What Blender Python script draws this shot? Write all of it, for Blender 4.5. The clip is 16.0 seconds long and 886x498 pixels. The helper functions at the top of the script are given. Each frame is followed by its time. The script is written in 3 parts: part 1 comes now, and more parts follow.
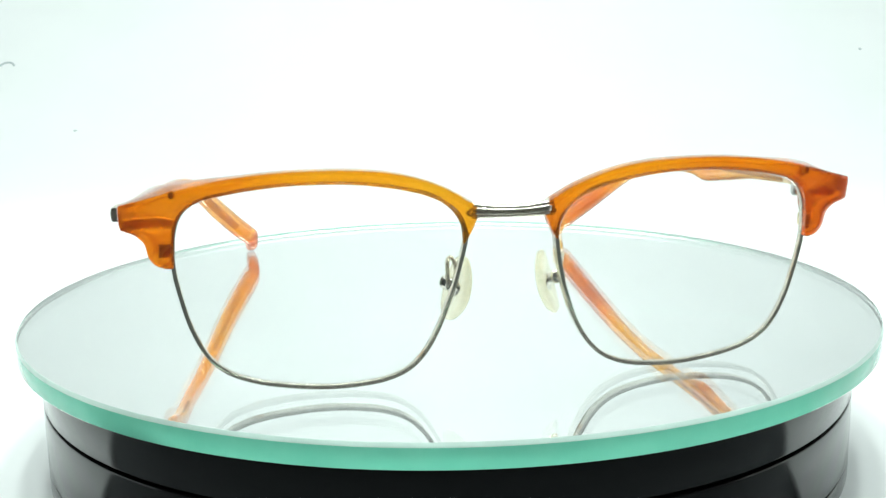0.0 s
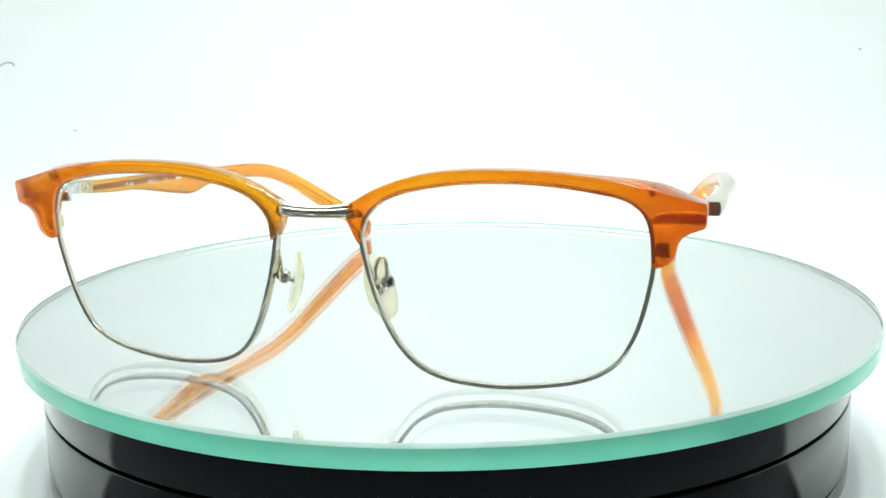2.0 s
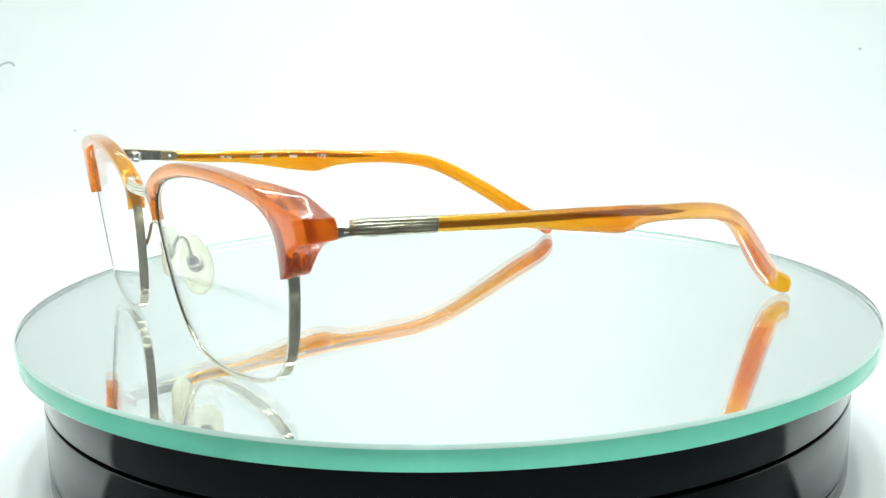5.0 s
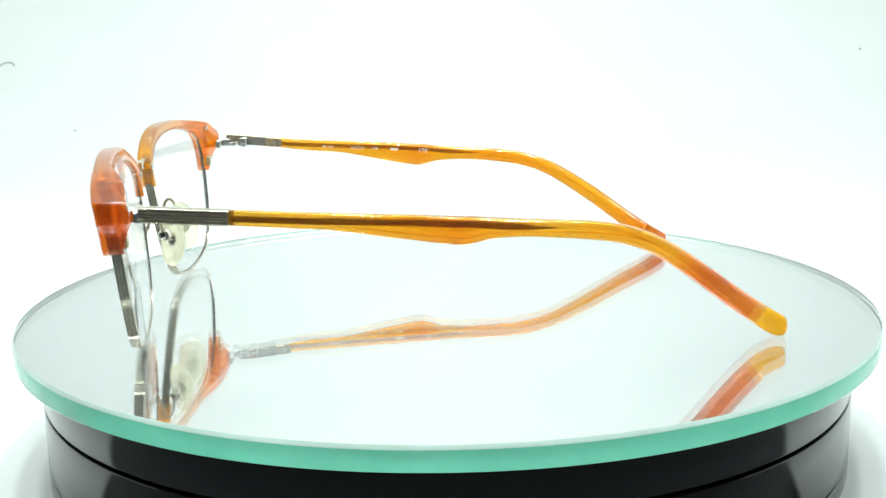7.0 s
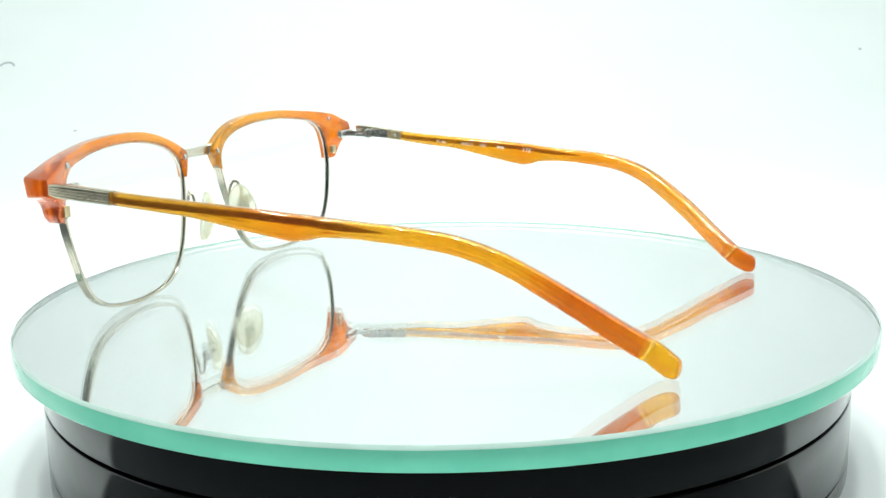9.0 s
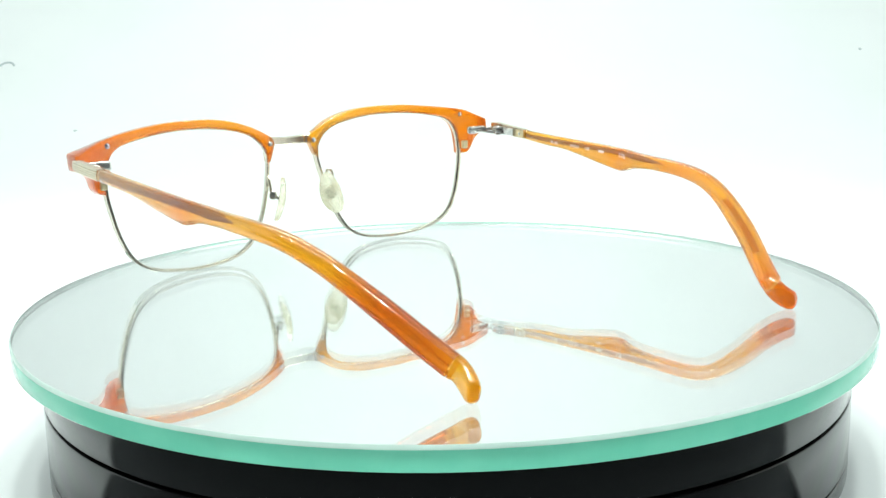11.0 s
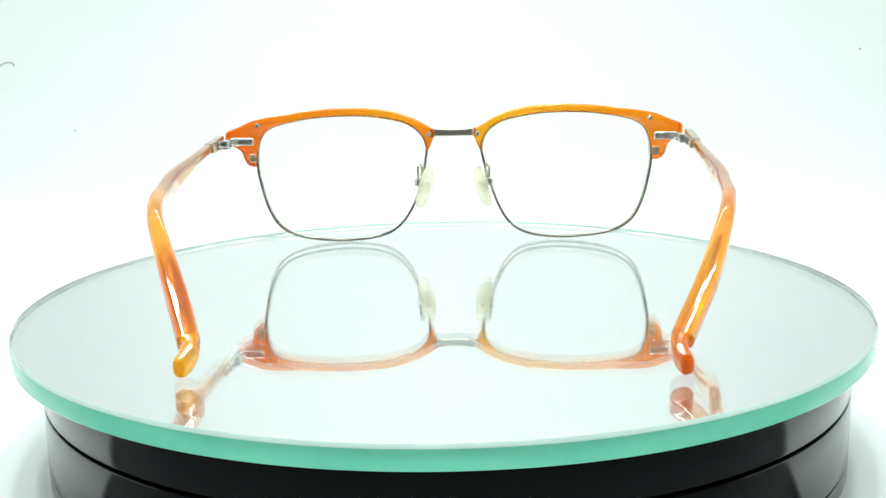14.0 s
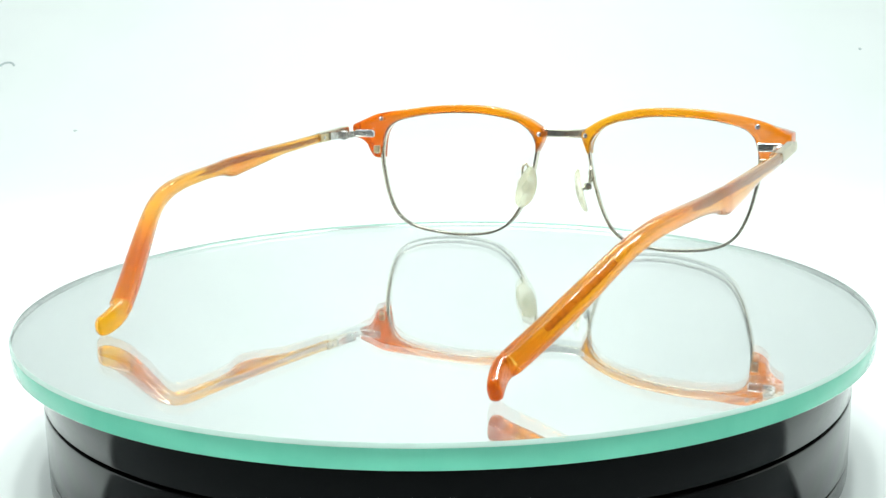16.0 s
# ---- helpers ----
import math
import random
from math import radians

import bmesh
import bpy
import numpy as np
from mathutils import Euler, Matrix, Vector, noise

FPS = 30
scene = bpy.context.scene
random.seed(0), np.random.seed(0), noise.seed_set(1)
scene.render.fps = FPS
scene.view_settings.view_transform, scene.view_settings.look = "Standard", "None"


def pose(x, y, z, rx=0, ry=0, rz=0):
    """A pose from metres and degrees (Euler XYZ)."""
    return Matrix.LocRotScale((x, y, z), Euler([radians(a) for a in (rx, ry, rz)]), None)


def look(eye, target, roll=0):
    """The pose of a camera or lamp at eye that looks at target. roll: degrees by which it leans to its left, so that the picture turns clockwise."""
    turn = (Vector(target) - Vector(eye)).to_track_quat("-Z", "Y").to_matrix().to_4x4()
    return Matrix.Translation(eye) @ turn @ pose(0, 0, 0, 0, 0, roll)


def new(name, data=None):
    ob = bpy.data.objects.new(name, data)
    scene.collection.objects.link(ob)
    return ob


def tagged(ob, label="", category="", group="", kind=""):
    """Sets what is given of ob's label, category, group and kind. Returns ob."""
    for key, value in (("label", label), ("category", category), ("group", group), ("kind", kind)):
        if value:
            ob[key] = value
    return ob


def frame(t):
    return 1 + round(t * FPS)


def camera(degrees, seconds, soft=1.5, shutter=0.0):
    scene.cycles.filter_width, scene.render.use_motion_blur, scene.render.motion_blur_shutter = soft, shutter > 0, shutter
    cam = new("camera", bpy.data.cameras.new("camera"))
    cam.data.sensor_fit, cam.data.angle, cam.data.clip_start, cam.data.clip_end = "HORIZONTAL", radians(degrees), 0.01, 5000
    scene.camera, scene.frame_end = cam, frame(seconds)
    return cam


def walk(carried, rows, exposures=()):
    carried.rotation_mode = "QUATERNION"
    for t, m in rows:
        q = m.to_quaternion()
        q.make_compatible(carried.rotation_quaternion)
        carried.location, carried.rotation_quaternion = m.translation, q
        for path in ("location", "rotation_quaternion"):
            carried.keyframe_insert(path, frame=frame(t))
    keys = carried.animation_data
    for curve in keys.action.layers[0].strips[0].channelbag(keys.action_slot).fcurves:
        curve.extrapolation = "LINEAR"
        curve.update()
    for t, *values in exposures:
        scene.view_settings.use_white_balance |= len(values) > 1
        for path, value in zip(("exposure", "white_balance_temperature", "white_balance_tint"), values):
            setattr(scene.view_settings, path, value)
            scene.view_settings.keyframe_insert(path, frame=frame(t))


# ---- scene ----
cam = camera(44.16, 16.0)
EYE = Vector((0.0, -0.273, 0.06694))
AIM = EYE + Vector((-0.001639, 0.979894, -0.19951))
walk(cam, [(0.0, look(EYE, AIM, -1.03)), (16.0, look(EYE, AIM, -1.03))])

MM = 0.001
CX = -1.65          # the spectacles stand this far off the turning axis, mm
DISC_R = 104.3
FLOOR_Z = -36.5

# ---- world and lamps ----
world = bpy.data.worlds.new("dim_room")
scene.world = world
world.use_nodes = True
world.node_tree.nodes["Background"].inputs[0].default_value = (0.85, 0.95, 1.0, 1)
world.node_tree.nodes["Background"].inputs[1].default_value = 0.12


def area_lamp(name, eye, target, size_x, size_y, watts, colour):
    data = bpy.data.lights.new(name, "AREA")
    data.shape, data.size, data.size_y = "RECTANGLE", size_x, size_y
    data.energy, data.color = watts, colour
    ob = new(name, data)
    ob.matrix_world = look(eye, target)
    return ob


COOL = (0.865, 0.985, 0.945)
for k in range(7):
    x = (k - 3) * 0.072
    area_lamp("lamp_front_strip", (x, -0.03, 0.42), (x, 0.06, 0.0), 0.028, 0.028, 4.0 / 7, COOL)
area_lamp("lamp_rear_strip", (0, 0.46, 0.54), (0, 0.62, 0.1), 0.42, 0.05, 1.06, COOL)
scene.view_settings.exposure = 0.0


# ---- materials ----
def material(name):
    m = bpy.data.materials.new(name)
    m.use_nodes = True
    nt = m.node_tree
    return m, nt, nt.nodes["Principled BSDF"]


def noise_node(nt, scale, detail=4.0, rough=0.55, stretch=(1, 1, 1)):
    co = nt.nodes.new("ShaderNodeTexCoord")
    mp = nt.nodes.new("ShaderNodeMapping")
    mp.inputs["Scale"].default_value = stretch
    nz = nt.nodes.new("ShaderNodeTexNoise")
    nz.inputs["Scale"].default_value = scale
    nz.inputs["Detail"].default_value = detail
    nz.inputs["Roughness"].default_value = rough
    nt.links.new(co.outputs["Object"], mp.inputs[0])
    nt.links.new(mp.outputs[0], nz.inputs["Vector"])
    return nz


def ramp_node(nt, fac, stops):
    r = nt.nodes.new("ShaderNodeValToRGB")
    el = r.color_ramp.elements
    while len(el) < len(stops):
        el.new(0.5)
    for e, (p, c) in zip(el, stops):
        e.position, e.color = p, (*c, 1)
    nt.links.new(fac, r.inputs[0])
    return r


def bump_node(nt, height, target, strength, distance):
    b = nt.nodes.new("ShaderNodeBump")
    b.inputs["Strength"].default_value = strength
    b.inputs["Distance"].default_value = distance
    nt.links.new(height, b.inputs["Height"])
    nt.links.new(b.outputs[0], target)
    return b


def mat_acetate(name, stops, scale, see_through, glow, rough, axis, span, bands, spread=1.0, stretch=(1.0, 0.55, 1.2)):
    """Blond tortoiseshell acetate: cloudy bands of colour along one axis, see-through, lit through from behind, polished."""
    m, nt, p = material(name)
    nz = noise_node(nt, scale, 3.0, 0.5, stretch)
    co = nt.nodes.new("ShaderNodeTexCoord")
    xyz = nt.nodes.new("ShaderNodeSeparateXYZ")
    nt.links.new(co.outputs["Object"], xyz.inputs[0])
    grade = nt.nodes.new("ShaderNodeMapRange")
    grade.inputs[1].default_value, grade.inputs[2].default_value = span[0] * MM, span[1] * MM
    nt.links.new(xyz.outputs[axis], grade.inputs[0])
    band = ramp_node(nt, grade.outputs[0], [((at - span[0]) / (span[1] - span[0]), (v, v, v)) for at, v in bands])
    both = nt.nodes.new("ShaderNodeMath")
    both.operation = "MULTIPLY_ADD"
    both.inputs[1].default_value = spread
    nt.links.new(nz.outputs[0], both.inputs[0])
    nt.links.new(band.outputs[0], both.inputs[2])
    level = nt.nodes.new("ShaderNodeMath")
    level.operation = "SUBTRACT"
    level.inputs[1].default_value = spread * 0.5
    nt.links.new(both.outputs[0], level.inputs[0])
    col = ramp_node(nt, level.outputs[0], stops)
    nt.links.new(col.outputs[0], p.inputs["Base Color"])
    p.inputs["Roughness"].default_value = rough
    p.inputs["IOR"].default_value = 1.49
    p.inputs["Specular IOR Level"].default_value = 0.25
    p.inputs["Transmission Weight"].default_value = see_through
    p.inputs["Coat Weight"].default_value = 1.0
    p.inputs["Coat Roughness"].default_value = 0.03
    tr = nt.nodes.new("ShaderNodeBsdfTranslucent")
    nt.links.new(col.outputs[0], tr.inputs[0])
    mix = nt.nodes.new("ShaderNodeMixShader")
    mix.inputs[0].default_value = glow
    out = nt.nodes["Material Output"]
    nt.links.new(p.outputs[0], mix.inputs[1])
    nt.links.new(tr.outputs[0], mix.inputs[2])
    nt.links.new(mix.outputs[0], out.inputs[0])
    fine = noise_node(nt, 420, 2.0)
    bump_node(nt, fine.outputs[0], p.inputs["Coat Normal"], 0.05, 0.0004)
    return m


# from honey yellow to deep orange
AMBER = [(0.0, (0.99, 0.51, 0.024)), (0.3, (0.98, 0.41, 0.010)), (0.55, (0.96, 0.32, 0.006)), (0.78, (0.90, 0.21, 0.005)), (1.0, (0.76, 0.125, 0.004))]
AMBER_T = [(0.0, (0.99, 0.70, 0.18)), (0.25, (0.99, 0.56, 0.05)), (0.5, (0.98, 0.44, 0.015)), (0.72, (0.94, 0.30, 0.007)), (1.0, (0.74, 0.155, 0.004))]
BROW_BANDS = [(-71, 0.72), (-60, 0.66), (-52, 0.48), (-36, 0.16), (-18, 0.14), (-7, 0.16), (7, 0.50), (20, 0.46), (36, 0.36), (50, 0.50), (59, 0.74), (71, 0.84)]
HONEY_BANDS = [(-46, 0.26), (-26, 0.32), (-13, 0.56), (-3, 0.70), (3, 0.54), (14, 0.42), (30, 0.46), (41, 0.58), (48, 0.88), (60, 0.98), (64, 0.90)]
RUSSET_BANDS = [(-46, 0.30), (-26, 0.40), (-10, 0.58), (-2, 0.66), (6, 0.50), (20, 0.60), (30, 0.54), (45, 0.50), (57, 0.60), (64, 0.78)]
ACETATE = mat_acetate("acetate_amber", AMBER, 42, 0.92, 0.17, 0.19, "X", (-72, 72), BROW_BANDS, 0.75)
ACETATE_T = mat_acetate("acetate_temple", AMBER_T, 60, 0.92, 0.12, 0.09, "Y", (-47, 65), HONEY_BANDS, 0.65, (1.5, 0.32, 1.5))
ACETATE_R = mat_acetate("acetate_russet", AMBER_T, 60, 0.92, 0.12, 0.09, "Y", (-47, 65), RUSSET_BANDS, 0.65, (1.5, 0.32, 1.5))
TIP_HONEY = mat_acetate("acetate_honey", [(0.2, (0.98, 0.57, 0.03)), (0.6, (0.97, 0.46, 0.02))], 60, 0.85, 0.2, 0.12, "Y", (60, 72), [(60, 0.4), (72, 0.35)])
TIP_RUSSET = mat_acetate("acetate_tip_russet", AMBER_T, 60, 0.85, 0.2, 0.12, "Y", (60, 76), [(60, 0.66), (72, 1.0)], 0.5)


def mat_metal(name, colour, rough, dark=0.35):
    m, nt, p = material(name)
    nz = noise_node(nt, 900, 3.0)
    c2 = tuple(v * (1 - dark) for v in colour)
    col = ramp_node(nt, nz.outputs[0], [(0.3, c2), (0.65, colour)])
    nt.links.new(col.outputs[0], p.inputs["Base Color"])
    p.inputs["Metallic"].default_value = 1.0
    p.inputs["Roughness"].default_value = rough
    big = noise_node(nt, 3000, 2.0)
    bump_node(nt, big.outputs[0], p.inputs["Normal"], 0.08, 0.0001)
    return m


PALE_GOLD = mat_metal("pale_gold", (0.78, 0.70, 0.55), 0.22, 0.25)
BRIDGE_GOLD = mat_metal("bridge_gold", (0.86, 0.80, 0.68), 0.20, 0.2)
RIM_GOLD = mat_metal("rim_gold", (0.74, 0.68, 0.57), 0.14, 0.2)
CHROME = mat_metal("pad_box_metal", (0.82, 0.79, 0.72), 0.07, 0.15)
SILVER = mat_metal("silver_metal", (0.80, 0.79, 0.76), 0.20)
BRASS = mat_metal("dull_brass", (0.78, 0.64, 0.40), 0.32)
CORE = mat_metal("core_metal", (0.32, 0.16, 0.035), 0.45)
CORE.node_tree.nodes["Principled BSDF"].inputs["Metallic"].default_value = 0.45
CORE_PALE = mat_metal("core_metal_pale", (0.62, 0.34, 0.06), 0.4)
CORE_PALE.node_tree.nodes["Principled BSDF"].inputs["Metallic"].default_value = 0.3

# lens with an anti-reflection coat: hardly any gloss
m, nt, p = material("clear_lens")
p.inputs["Base Color"].default_value = (0.998, 1.0, 0.999, 1)
p.inputs["Roughness"].default_value = 0.0
p.inputs["IOR"].default_value = 1.35
p.inputs["Transmission Weight"].default_value = 1.0
LENS = m

m, nt, p = material("mirror_glass")
p.inputs["Base Color"].default_value = (0.982, 0.991, 0.988, 1)
p.inputs["Roughness"].default_value = 0.0
p.inputs["IOR"].default_value = 1.52
p.inputs["Transmission Weight"].default_value = 1.0
GLASS = m

m, nt, p = material("silvering")
p.inputs["Base Color"].default_value = (0.935, 0.95, 0.947, 1)
p.inputs["Metallic"].default_value = 1.0
p.inputs["Roughness"].default_value = 0.0
# camera glare that pales the reflections, put in as a faint diffuse layer
glare_veil = nt.nodes.new("ShaderNodeBsdfDiffuse")
glare_veil.inputs[0].default_value = (0.86, 0.89, 0.88, 1)
mix = nt.nodes.new("ShaderNodeMixShader")
mix.inputs[0].default_value = 0.034
nt.links.new(p.outputs[0], mix.inputs[1])
nt.links.new(glare_veil.outputs[0], mix.inputs[2])
nt.links.new(mix.outputs[0], nt.nodes["Material Output"].inputs[0])
SILVERING = m

def mat_ground_glass(name, low, high, through_light):
    """Satin ground glass: lets light through, with a soft gloss that grows at a slant."""
    m, nt, p = material(name)
    nz = noise_node(nt, 120, 5.0)
    col = ramp_node(nt, nz.outputs[0], [(0.3, low), (0.7, high)])
    nt.links.new(col.outputs[0], p.inputs["Base Color"])
    p.inputs["Roughness"].default_value = 0.5
    p.inputs["Specular IOR Level"].default_value = 0.0
    tr = nt.nodes.new("ShaderNodeBsdfTranslucent")
    nt.links.new(col.outputs[0], tr.inputs[0])
    mix = nt.nodes.new("ShaderNodeMixShader")
    mix.inputs[0].default_value = through_light
    nt.links.new(p.outputs[0], mix.inputs[1])
    nt.links.new(tr.outputs[0], mix.inputs[2])
    gloss = nt.nodes.new("ShaderNodeBsdfGlossy")
    gloss.inputs["Roughness"].default_value = 0.25
    fres = nt.nodes.new("ShaderNodeFresnel")
    fres.inputs[0].default_value = 1.3
    top = nt.nodes.new("ShaderNodeMixShader")
    nt.links.new(fres.outputs[0], top.inputs[0])
    nt.links.new(mix.outputs[0], top.inputs[1])
    nt.links.new(gloss.outputs[0], top.inputs[2])
    nt.links.new(top.outputs[0], nt.nodes["Material Output"].inputs[0])
    return m


EDGE = mat_ground_glass("ground_glass_edge", (0.13, 0.46, 0.335), (0.16, 0.50, 0.37), 0.5)
BEVEL = mat_ground_glass("ground_glass_bevel", (0.48, 0.60, 0.55), (0.53, 0.65, 0.60), 0.5)

m, nt, p = material("black_gloss_plastic")
nz = noise_node(nt, 260, 4.0)
col = ramp_node(nt, nz.outputs[0], [(0.3, (0.006, 0.006, 0.006)), (0.7, (0.012, 0.011, 0.011))])
nt.links.new(col.outputs[0], p.inputs["Base Color"])
p.inputs["Roughness"].default_value = 0.13
bump_node(nt, noise_node(nt, 25, 3.0).outputs[0], p.inputs["Normal"], 0.03, 0.002)
BLACK = m

m, nt, p = material("groove_black")
p.inputs["Base Color"].default_value = (0.003, 0.003, 0.003, 1)
p.inputs["Roughness"].default_value = 0.7
GROOVE = m

m, nt, p = material("nose_pad_silicone")
p.inputs["Base Color"].default_value = (0.96, 0.93, 0.80, 1)
p.inputs["Roughness"].default_value = 0.25
p.inputs["IOR"].default_value = 1.42
p.inputs["Transmission Weight"].default_value = 0.85
tr = nt.nodes.new("ShaderNodeBsdfTranslucent")
tr.inputs[0].default_value = (0.95, 0.90, 0.68, 1)
mix = nt.nodes.new("ShaderNodeMixShader")
mix.inputs[0].default_value = 0.14
nt.links.new(p.outputs[0], mix.inputs[1])
nt.links.new(tr.outputs[0], mix.inputs[2])
nt.links.new(mix.outputs[0], nt.nodes["Material Output"].inputs[0])
PAD = m

m, nt, p = material("white_sheet")
nz = noise_node(nt, 9, 5.0)
col = ramp_node(nt, nz.outputs[0], [(0.3, (0.84, 0.85, 0.85)), (0.7, (0.87, 0.875, 0.875))])
nt.links.new(col.outputs[0], p.inputs["Base Color"])
p.inputs["Roughness"].default_value = 0.75
bump_node(nt, noise_node(nt, 2500, 2.0).outputs[0], p.inputs["Normal"], 0.1, 0.0002)
SHEET = m

m, nt, p = material("grey_desk")
nz = noise_node(nt, 14, 5.0, 0.6, (1, 8, 1))
col = ramp_node(nt, nz.outputs[0], [(0.3, (0.075, 0.085, 0.09)), (0.7, (0.10, 0.11, 0.115))])
nt.links.new(col.outputs[0], p.inputs["Base Color"])
p.inputs["Roughness"].default_value = 0.5
DESK = m

m, nt, p = material("white_print")
p.inputs["Base Color"].default_value = (0.74, 0.68, 0.55, 1)
p.inputs["Roughness"].default_value = 0.4
PRINT = m


# ---- mesh helpers (millimetres in, metres out) ----
def make(name, verts, faces, mat, parent=None, label="", smooth=True):
    me = bpy.data.meshes.new(name)
    me.from_pydata([(x * MM, y * MM, z * MM) for x, y, z in verts], [], faces)
    bm = bmesh.new()
    bm.from_mesh(me)
    bmesh.ops.recalc_face_normals(bm, faces=bm.faces)
    for f in bm.faces:
        f.smooth = smooth
    if smooth:
        for e in bm.edges:
            if len(e.link_faces) == 2 and e.calc_face_angle(0) > radians(38):
                e.smooth = False
    bm.to_mesh(me)
    bm.free()
    me.materials.append(mat)
    ob = new(name, me)
    if parent:
        ob.parent = parent
    if label:
        tagged(ob, label)
    return ob


def soften(ob, width, segments=2, angle=35):
    b = ob.modifiers.new("bevel", "BEVEL")
    b.width, b.segments, b.limit_method, b.angle_limit = width * MM, segments, "ANGLE", radians(angle)
    b.harden_normals = False
    return ob


def curve(points, n, closed=False):
    """Catmull-Rom through points, n samples to each span."""
    pts = [np.array(q, float) for q in points]
    out, m = [], len(pts)
    for i in range(m if closed else m - 1):
        if closed:
            a, b, c, d = (pts[(i + k - 1) % m] for k in range(4))
        else:
            a, b, c, d = (pts[min(max(i + k - 1, 0), m - 1)] for k in range(4))
        for k in range(n):
            t = k / n
            out.append(0.5 * (2 * b + (c - a) * t + (2 * a - 5 * b + 4 * c - d) * t * t + (3 * b - a - 3 * c + d) * t ** 3))
    if not closed:
        out.append(pts[-1])
    return out


def rings(sections, closed=False, caps=(True, True)):
    """Verts and faces of a skin over equal rings of points."""
    n, verts, faces = len(sections[0]), [], []
    for s in sections:
        verts += [tuple(q) for q in s]
    m = len(sections)
    for i in range(m if closed else m - 1):
        for j in range(n):
            a, b = i * n, ((i + 1) % m) * n
            faces.append((a + j, a + (j + 1) % n, b + (j + 1) % n, b + j))
    if not closed and caps[0]:
        faces.append(tuple(range(n)))
    if not closed and caps[1]:
        faces.append(tuple((m - 1) * n + k for k in range(n)))
    return verts, faces


def sweep(path, profile, side, closed=False, scales=None, caps=(True, True)):
    """Sweeps a profile of (u, v): v along the part of `side` that is square to the path, u square to both."""
    path = [np.array(q, float) for q in path]
    out, m = [], len(path)
    for i, q in enumerate(path):
        a = path[(i - 1) % m] if closed or i else q
        b = path[(i + 1) % m] if closed or i < m - 1 else q
        t = (b - a) / np.linalg.norm(b - a)
        s = np.array(side(q) if callable(side) else side, float)
        v = s - t * (s @ t)
        v /= np.linalg.norm(v)
        u = np.cross(v, t)
        k = scales[i] if scales else (1, 1)
        out.append([q + u * pu * k[0] + v * pv * k[1] for pu, pv in profile])
    return rings(out, closed, caps)


def oval(n, a=0.5, b=0.5, power=2.0):
    out = []
    for i in range(n):
        w = 2 * math.pi * i / n
        c, s = math.cos(w), math.sin(w)
        out.append((a * math.copysign(abs(c) ** (2 / power), c), b * math.copysign(abs(s) ** (2 / power), s)))
    return out


def lathe(profile, n=128):
    """Skin of revolution round z through (r, z) points, closed profile."""
    secs = []
    for i in range(n):
        w = 2 * math.pi * i / n
        secs.append([(r * math.cos(w), r * math.sin(w), z) for r, z in profile])
    return rings(secs, True)


def lathe_skin(profile, n=256):
    """Open skin of revolution round z through (r, z) points."""
    secs = []
    for i in range(n):
        w = 2 * math.pi * i / n
        secs.append([(r * math.cos(w), r * math.sin(w), z) for r, z in profile])
    verts = [q for sec in secs for q in sec]
    k = len(profile)
    faces = [(i * k + j, ((i + 1) % n) * k + j, ((i + 1) % n) * k + j + 1, i * k + j + 1) for i in range(n) for j in range(k - 1)]
    return verts, faces


def box_at(c, size, turn=None):
    x, y, z = (s / 2 for s in size)
    verts = [np.array(q, float) for q in ((-x, -y, -z), (x, -y, -z), (x, y, -z), (-x, y, -z), (-x, -y, z), (x, -y, z), (x, y, z), (-x, y, z))]
    if turn is not None:
        verts = [turn @ v for v in verts]
    verts = [tuple(v + np.array(c, float)) for v in verts]
    return verts, [(0, 3, 2, 1), (4, 5, 6, 7), (0, 1, 5, 4), (1, 2, 6, 5), (2, 3, 7, 6), (3, 0, 4, 7)]


def join(*shapes):
    verts, faces = [], []
    for v, f in shapes:
        k = len(verts)
        verts += v
        faces += [tuple(i + k for i in q) for q in f]
    return verts, faces


def tube(path, radius, n=10):
    return sweep(path, oval(n, radius, radius), (0.31, 0.9, 0.29))


def mirrored(shape, sx):
    v, f = shape
    return [(q[0] * sx, q[1], q[2]) for q in v], f


def half(shape, sx):
    """One half of the front: the -x half sits a touch rotated, its outer end higher."""
    if sx > 0:
        return shape
    c, d = math.cos(radians(0.65)), math.sin(radians(0.65))
    out = []
    for x, y, z in shape[0]:
        x, z = x - 7.6, z - 33.5
        out.append((-(7.6 + c * x - d * z), y, 33.5 + d * x + c * z))
    return out, shape[1]


# ---- setting ----
def backdrop():
    """White sheet: lies on the desk, sweeps up behind and goes on over the top."""
    prof = [(-62, FLOOR_Z)]
    prof += [(y, FLOOR_Z) for y in (0, 160, 320)]
    for k in range(1, 13):
        w = math.radians(90 * k / 12)
        prof.append((420 + 380 * math.sin(w), FLOOR_Z + 380 * (1 - math.cos(w))))
    prof += [(800, 420), (800, 490), (800, 560)]
    secs = []
    for x in np.linspace(-460, 460, 9):
        secs.append([(x, y, z) for y, z in prof] + [(x, y + 2 * (i > 3), z - 2 * (i < 14)) for i, (y, z) in reversed(list(enumerate(prof)))])
    ob = make("backdrop", *rings(secs), SHEET)
    tagged(ob, "seamless white sheet sweeping up behind the turntable", "backdrop", kind="structure")


